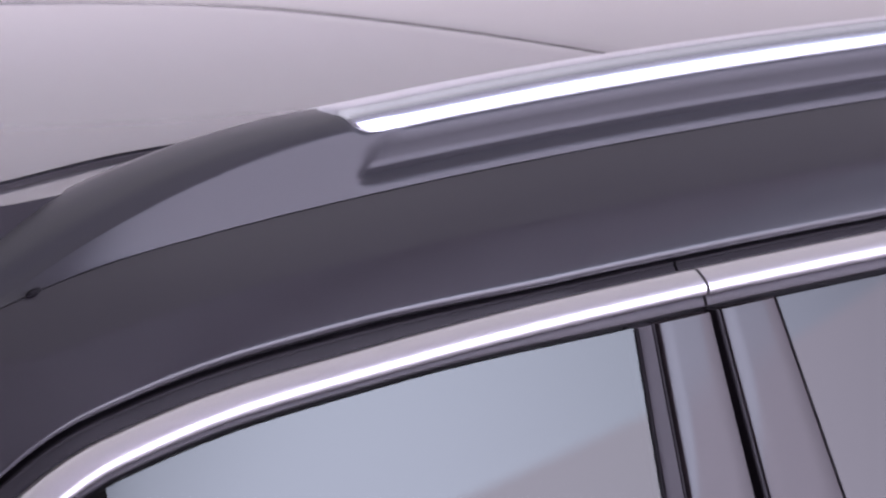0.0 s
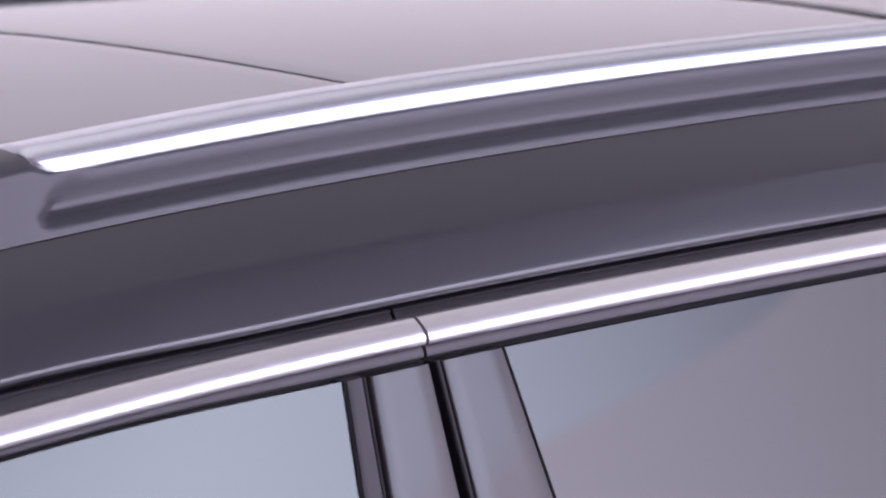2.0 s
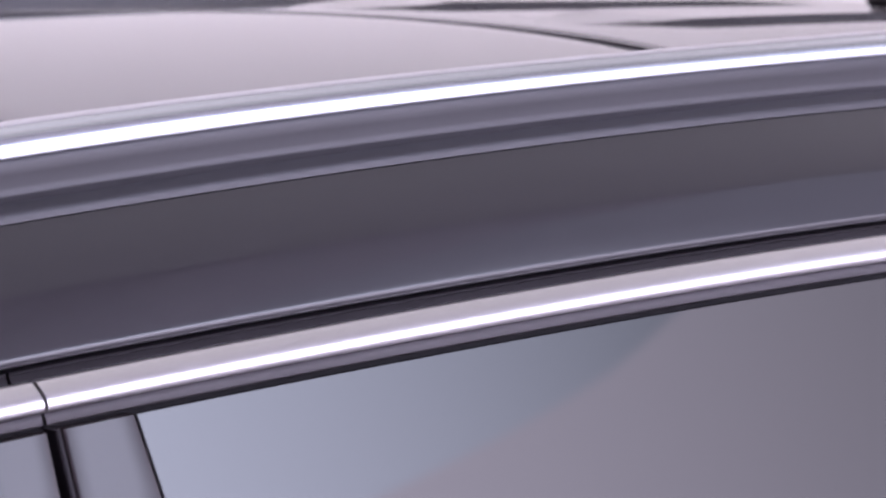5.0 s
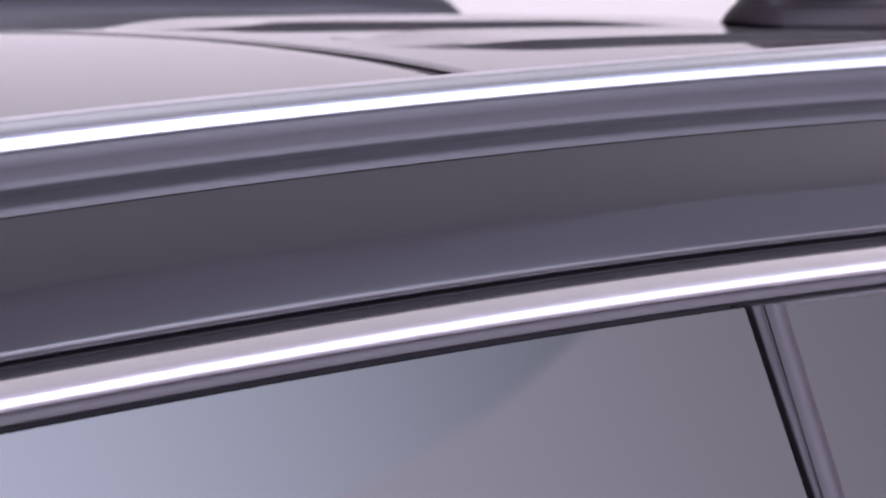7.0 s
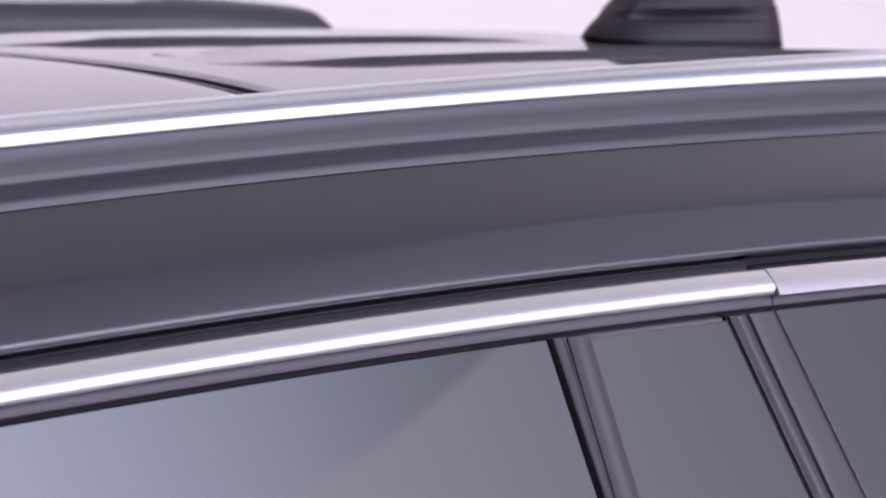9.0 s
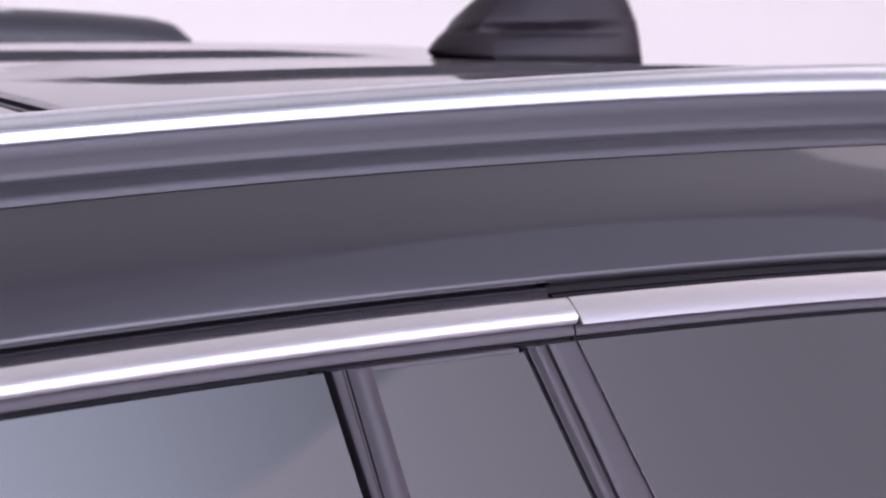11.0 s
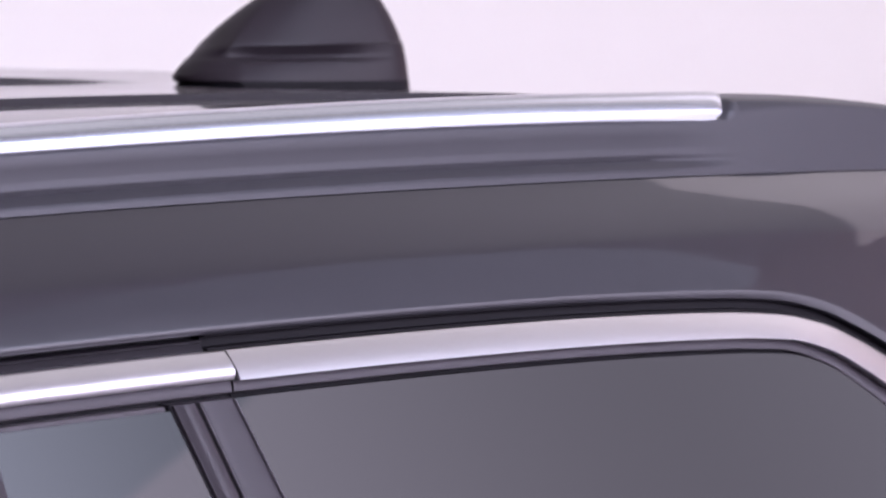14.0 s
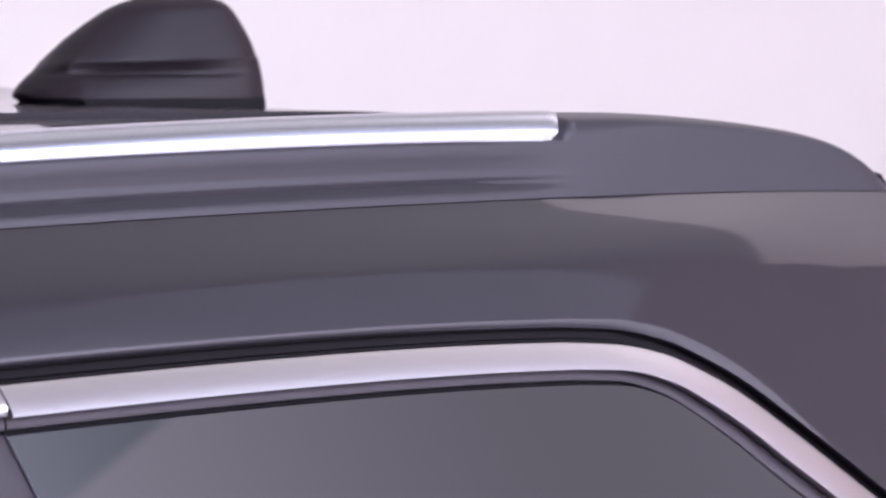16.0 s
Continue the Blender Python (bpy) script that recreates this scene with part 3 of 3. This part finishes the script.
for side, s in (("left", 1), ("right", -1)):
    rail_bm, insert_bm = loft(rail_rings(s < 0), 58, s), silver_insert(s)
    if side == "right":
        # this rail stands a little higher, as the roof leans with the car's springs
        for bm in (rail_bm, insert_bm):
            bmesh.ops.translate(bm, verts=bm.verts, vec=(0, 0, 0.005))
    rail = cpart("roof_rail", rail_bm, RAIL, label="satin dark grey roof rail with a pressed groove")
    cpart("silver_insert", insert_bm, SILVER, rail, "satin silver aluminium cover of the rail")
    cpart("roof_side_panel", loft(cant_rings(), 30, s), PAINT, label="dark grey painted panel between roof rail and windows")
    ditch = []
    for x in steps(-0.6, 1.8, 60):
        y, z = -roof_half(x), roof_z(x, roof_half(x)) - 0.003 * smooth(0.5, 0.9, x)
        ditch.append([(x, y + 0.001, z - 0.0022), (x, y - 0.002, z - 0.0026), (x, y - 0.004, z - 0.005), (x, y - 0.004, z - 0.016), (x, y + 0.001, z - 0.016)])
    cpart("roof_ditch_seal", loft(ditch, 30, s), GUIDE)
    edge = []
    for x in steps(-0.75, 1.84, 70):
        y, z = -roof_half(x), roof_z(x, roof_half(x))
        out = 0.548 + 0.025 * smooth(-0.22, -0.42, x) - plan(x)
        low = z - 0.0046 - 0.055 * max(0.001, out + y)
        edge.append([(x, y - 0.0042, z - 0.0046), (x, -out, low), (x, -0.60 + plan(x), seam(x) - 0.004), (x, -0.60 + plan(x), seam(x) - 0.03), (x, y - 0.004, z - 0.03)])
    cpart("roof_edge", loft(edge, 30, s), PAINT)

    front = cpart("front_door_window", pane(-0.95, -0.0615, 0.9, 0.13, mirror=s), CLEAR, label="clear front door window glass")
    front.visible_shadow = False
    rear = cpart("rear_door_window", pane(0.040, 0.7215, -0.10, -0.105, mirror=s, drop=0.0243), TINT, label="tinted rear door window glass")
    vent = cpart("rear_door_quarter_glass", pane(0.752, 0.8815, -0.08, -0.32, mirror=s, drop=0.0266), TINT, label="small fixed tinted glass of the rear door")
    quarter = cpart("rear_quarter_window", quarter_pane(s), TINT, label="tinted rear quarter window glass")
    for (x0, x1, up, n, owner) in ((-0.78, -0.0012, UPPER_DOOR, 60, front), (0.0012, 0.9326, UPPER_DOOR, 70, rear), (0.9341, 1.80, UPPER_QUARTER, 40, quarter)):
        cpart("bright_moulding", mould(x0, x1, n, BRIGHT_REAR if owner is quarter else BRIGHT, s), CHROME, owner, "satin bright metal window moulding")
        cpart("upper_seal", mould(x0 - 0.012 if x0 > -0.5 else x0, x1 - 0.012 if x1 < 1 else x1, n, up, s), RUBBER if up is UPPER_QUARTER else DARK_SEAL, owner, "black rubber seal above the moulding")
        cpart("lower_seal", mould(x0, x1, n, LOWER_SEAL, s), SEAL, owner)
        cpart("shadow_lip", mould(x0, x1, n, SHADOW_LIP, s), RUBBER, owner)
    cpart("glass_lip", mould(0.7595, 0.8795, 14, [(0.0242, -0.006), (0.0242, -0.0006), (0.0248, 0.0), (0.0272, -0.0004), (0.0276, -0.0012), (0.0276, -0.006)], s), SEAL, vent)
    # dark backing behind the joint round the doors
    cpart("door_joint", mould(-0.8, 1.82, 120, [(-0.016, -0.03), (-0.016, -0.0145), (0.03, -0.0145), (0.03, -0.03)], s), RUBBER)
    # pillars, front to rear
    for a, b, l0, l1, out, mat, name, owner in (
            (-0.0625, -0.0604, 0.13, 0.125, 0.0003, RUBBER, "window_channel", front),
            (-0.0604, -0.0490, 0.125, 0.098, 0.0012, GUIDE, "window_guide", front),
            (-0.0490, -0.0458, 0.098, 0.1, 0.0002, DARK_SEAL, "trim_joint", front),
            (-0.0455, -0.0029, 0.1, 0.025, 0.0025, PIANO, "front_pillar_trim", front),
            (-0.0035, 0.003, 0.025, 0.005, -0.008, RUBBER, "door_gap", rear),
            (0.0023, 0.0062, 0.004, 0.0, 0.0010, DARK_SEAL, "door_edge_seal", rear),
            (0.0062, 0.0516, 0.0, -0.118, 0.0016, PIANO, "rear_pillar_trim", rear),
            (0.0516, 0.0534, -0.118, -0.12, 0.0013, RUBBER, "glass_joint", rear),
            (0.7178, 0.7262, -0.10, -0.108, -0.006, RUBBER, "window_channel", rear),
            (0.7262, 0.7352, -0.108, -0.075, 0.0012, GUIDE, "window_guide", rear),
            (0.7352, 0.7375, -0.075, -0.068, 0.0004, SEAL, "trim_joint", rear),
            (0.7375, 0.7574, -0.068, -0.081, 0.0016, BAR, "division_bar", rear),
            (0.8802, 0.8829, -0.318, -0.322, -0.0004, RUBBER, "glass_joint", vent),
            (0.8829, 0.8998, -0.322, -0.318, 0.0012, BAR, "pillar_ridge", vent),
            (0.8998, 0.9016, -0.318, -0.318, -0.0012, RUBBER, "trim_joint", vent),
            (0.9016, 0.9030, -0.318, -0.318, 0.0012, BEAD, "edge_bead", vent),
            (0.9272, 0.9284, -0.355, -0.357, 0.0013, BEAD, "edge_bead", vent),
            (0.9030, 0.9272, -0.318, -0.357, 0.0008, BAR, "door_edge_trim", vent),
            (0.9284, 0.9315, -0.357, -0.355, -0.004, RUBBER, "door_gap", quarter)):
        cpart(name, pillar_strip(a, b, l0, l1, out, mirror=s, crown=0.0018 if name in ("division_bar", "pillar_ridge") else 0.00008), mat, owner)
    for a, b, l0, l1 in ((-0.066, 0.055, 0.12, -0.11), (0.718, 0.757, -0.10, -0.08), (0.8795, 0.935, -0.318, -0.355)):
        cpart("pillar_lining", pillar_strip(a, b, l0, l1, -0.012, 0.05, mirror=s), LINING, label="grey inner pillar lining")

# antenna on the roof's middle: a blunt front blade, an overhanging upper side and a flared lower side
def between(table, z):
    for (z0, v0), (z1, v1) in zip(table, table[1:]):
        if z <= z1:
            return v0 + (v1 - v0) * max(0.0, z - z0) / (z1 - z0)
    return table[-1][1]


FIN_WIDE = ((1.684, 0.0305), (1.692, 0.0302), (1.700, 0.0280), (1.7055, 0.0256), (1.7070, 0.0228), (1.7080, 0.0200), (1.7100, 0.0190), (1.7145, 0.0222), (1.7172, 0.0248), (1.7190, 0.0243),
            (1.735, 0.0185), (1.750, 0.0125), (1.7545, 0.0095), (1.757, 0.0062), (1.7583, 0.003))
FIN_BLADE = ((1.684, 0.0295), (1.692, 0.0290), (1.700, 0.0250), (1.706, 0.0210), (1.7075, 0.0188), (1.709, 0.0168), (1.7115, 0.0160), (1.7145, 0.0170), (1.7172, 0.0177), (1.7190, 0.0173), (1.735, 0.0115), (1.752, 0.0065), (1.7583, 0.0025))
FIN_FRONT = ((1.684, 1.4760), (1.690, 1.4660), (1.692, 1.4615), (1.696, 1.4608), (1.700, 1.4642), (1.704, 1.4686), (1.7075, 1.4732), (1.711, 1.4784), (1.7145, 1.4838), (1.7185, 1.4898), (1.7245, 1.4972), (1.730, 1.5042),
             (1.735, 1.5120), (1.740, 1.5205), (1.745, 1.5297), (1.750, 1.5402), (1.7535, 1.5492), (1.756, 1.5592), (1.7583, 1.5692))
FIN_NOSE = ((1.684, 0.031), (1.696, 0.035), (1.700, 0.0345), (1.704, 0.030), (1.7075, 0.022), (1.711, 0.0155), (1.7145, 0.011), (1.7185, 0.0095), (1.730, 0.0095), (1.745, 0.008), (1.7583, 0.007))


def fin_ring(z, wide=0.0):
    t = max(0.0, (z - 1.676) / 0.0825)
    x0 = between(FIN_FRONT, z) - wide
    x1 = 1.6805 - 0.035 * t ** 2.9 - 0.014 * max(0.0, (z - 1.75) / 0.0083) ** 2 + wide
    w, blade, nose = between(FIN_WIDE, z) + wide, between(FIN_BLADE, z) + wide, between(FIN_NOSE, z)
    side = [(x0 + nose * (1 - math.cos(a)) / 0.303, blade * math.sin(a) / 0.7174) for a in (0.08, 0.2, 0.35, 0.5, 0.65, 0.8)]
    xa = x0 + nose
    # the groove along the side runs out before the tail
    plain = max(w, 0.0305 - 0.155 * (z - 1.692)) if z < 1.718 else w
    for s, g in ((0.03, 0.12), (0.15, 0.55), (0.3, 1.0), (0.45, 0.99), (0.6, 0.97), (0.73, 0.92), (0.85, 0.86), (0.93, 0.78), (0.975, 0.6), (0.995, 0.32)):
        full = w + (plain - w) * smooth(0.45, 0.92, s)
        side.append((xa + (x1 - xa) * s, blade + (full - blade) * g if s < 0.31 else full * g))
    tilt = -0.012 * (1 - min(1.0, t * 1.05))
    ring = [(x0, 0.0)] + [(x, -y) for x, y in side] + [(x1, 0.0)] + [(x, y) for x, y in reversed(side)]
    return [(x, y, z + tilt * (x - 1.455) / 0.235) for x, y in ring]


FIN_Z = (1.6926, 1.6955, 1.700, 1.7035, 1.7055, 1.7064, 1.7070, 1.7076, 1.7080, 1.7088, 1.7100, 1.712, 1.7145, 1.7160, 1.7172, 1.7180, 1.7195, 1.723, 1.7265, 1.730, 1.735, 1.740, 1.745, 1.748, 1.7505, 1.7525, 1.7545, 1.756, 1.757, 1.7578, 1.7583)
antenna = cpart("roof_antenna", loft([fin_ring(z) for z in FIN_Z], 27), FIN, label="dark grey fin-shaped roof antenna")
cpart("gasket", loft([fin_ring(z, 0.0003) for z in (1.664, 1.676, 1.684, 1.690, 1.6926)], 24), RUBBER, antenna, "black rubber gasket under the antenna")

# tailgate spoiler behind the roof
rings = []
for y in steps(-0.47, 0.47, 21):
    z = roof_z(1.85, y) - 0.004
    rings.append([(1.846, y, z - 0.003), (1.95, y, z - 0.016), (2.05, y, z - 0.034), (2.05, y, z - 0.05), (1.90, y, z - 0.08), (1.846, y, z - 0.06)])
cpart("tailgate_spoiler", loft(rings, 30), PIANO, label="gloss black spoiler lip behind the roof")

# lower body, closed below the windows
rings = []
for x in steps(-2.0, 2.35, 40):
    f = smooth(-2.0, -1.6, x) * (1 - smooth(2.1, 2.4, x) * 0.35)
    w = 0.62 + 0.30 * f
    belt = 0.80 + 0.32 * smooth(-1.9, -0.9, x)
    rings.append([(x, -w + 0.06, 0.32), (x, -w, 0.42), (x, -w - 0.01, 0.7), (x, -w + 0.03, belt - 0.12), (x, -w + 0.07, belt), (x, -w + 0.16, belt + 0.005),
                  (x, w - 0.16, belt + 0.005), (x, w - 0.07, belt), (x, w - 0.03, belt - 0.12), (x, w + 0.01, 0.7), (x, w, 0.42), (x, w - 0.06, 0.32)])
cpart("lower_body", loft(rings, 30), PAINT, label="dark grey painted lower body with doors and bonnet")
for x in (-1.35, 1.5):
    for y in (-0.84, 0.84):
        bm = bmesh.new()
        bmesh.ops.create_cone(bm, cap_ends=True, segments=40, radius1=0.35, radius2=0.35, depth=0.23, matrix=Matrix.Translation((x, y, 0.35)) @ Matrix.Rotation(math.pi / 2, 4, "X"))
        bmesh.ops.bevel(bm, geom=[e for e in bm.edges if len(e.link_faces) == 2 and e.calc_face_angle(0) > 1], offset=0.03, segments=2, affect="EDGES")
        cpart("wheel", finish(bm), TYRE, label="black tyre on the studio floor")
# headliner below the roof
cpart("headliner", roof_panel(lambda y: -0.60, lambda y: 1.80, 20, lambda x: roof_half(x) - 0.01, 21, lift=-0.03), TRIM_IN, label="cream fabric headliner")


# front seats, faintly seen through the clear glass
def cushion(x0, x1, y0, y1, z0, z1, lean, r=0.04):
    """A padded block with rounded corners, leaning to the rear as it rises."""
    rings = []
    for s in (0.0, 0.06, 0.2, 0.5, 0.8, 0.94, 1.0):
        z = z0 + (z1 - z0) * s
        e = r * (1 - math.sqrt(max(0.0, 1 - (2 * s - 1) ** 8)))
        xo = lean * (z - z0)
        ring = []
        for a in range(24):
            th = 2 * math.pi * a / 24
            cx, cy = math.copysign(abs(math.cos(th)) ** 0.5, math.cos(th)), math.copysign(abs(math.sin(th)) ** 0.5, math.sin(th))
            ring.append((0.5 * (x0 + x1) + (0.5 * (x1 - x0) - e) * cx + xo, 0.5 * (y0 + y1) + (0.5 * (y1 - y0) - e) * cy, z))
        rings.append(ring)
    return loft(rings, 50)


for y in (-0.37, 0.37):
    seat = cpart("front_seat", cushion(0.10, 0.26, y - 0.25, y + 0.25, 0.62, 1.20, 0.22, 0.06), SEATS, label="light grey leather front seat")
    cpart("headrest", cushion(0.19, 0.29, y - 0.14, y + 0.14, 1.24, 1.44, 0.1, 0.05), SEATS, seat)
    cpart("seat_cushion", cushion(-0.36, 0.12, y - 0.26, y + 0.26, 0.45, 0.62, 0.0, 0.05), SEATS, seat)
# drain plug at the front foot of each rail
for s in (1, -1):
    rings = []
    for k in range(7):
        u = -1 + 2 * k / 6
        r = 0.0020 * math.sqrt(max(0.02, 1 - u * u))
        x = -0.440 + 0.005 * u
        rings.append([(x, -0.6195 + plan(x) + r * 0.6 * math.cos(a), seam(x) + 0.001 + r * math.sin(a)) for a in steps(0, 2 * math.pi * 11 / 12, 12)])
    cpart("drain_plug", loft(rings, 50, s), RUBBER)

# end clip behind the tail of the left rail
rings = []
for x, low, high in ((1.801, 1.634, 1.6465), (1.806, 1.634, 1.6475), (1.814, 1.634, 1.6462), (1.819, 1.634, 1.641)):
    y = -0.60 + plan(x)
    rings.append([(x, y, low), (x, y + 0.002, high - 0.001), (x, y + 0.006, high), (x, y + 0.03, high), (x, y + 0.03, low)])
cpart("rail_end_clip", loft(rings, 40), RUBBER)

# windscreen and tailgate glass close the cabin
def screen(x0, z0, w0, x1, z1, w1, bow):
    grid = []
    for i in range(9):
        f = i / 8
        row = []
        for j in range(17):
            u = -1 + 2 * j / 16
            row.append((x0 + (x1 - x0) * f - bow * (1 - u * u), u * (w0 + (w1 - w0) * f), z0 + (z1 - z0) * f + 0.012 * (1 - u * u)))
        grid.append(row)
    return slab(grid, (0.002, 0, -0.005), 50)


cpart("windscreen", screen(-0.57, 1.627, 0.52, -1.28, 1.115, 0.68, 0.06), CLEAR, label="clear windscreen glass")
cpart("tailgate_window", screen(1.93, 1.60, 0.46, 2.22, 1.13, 0.62, -0.03), TINT, label="tinted tailgate window glass")
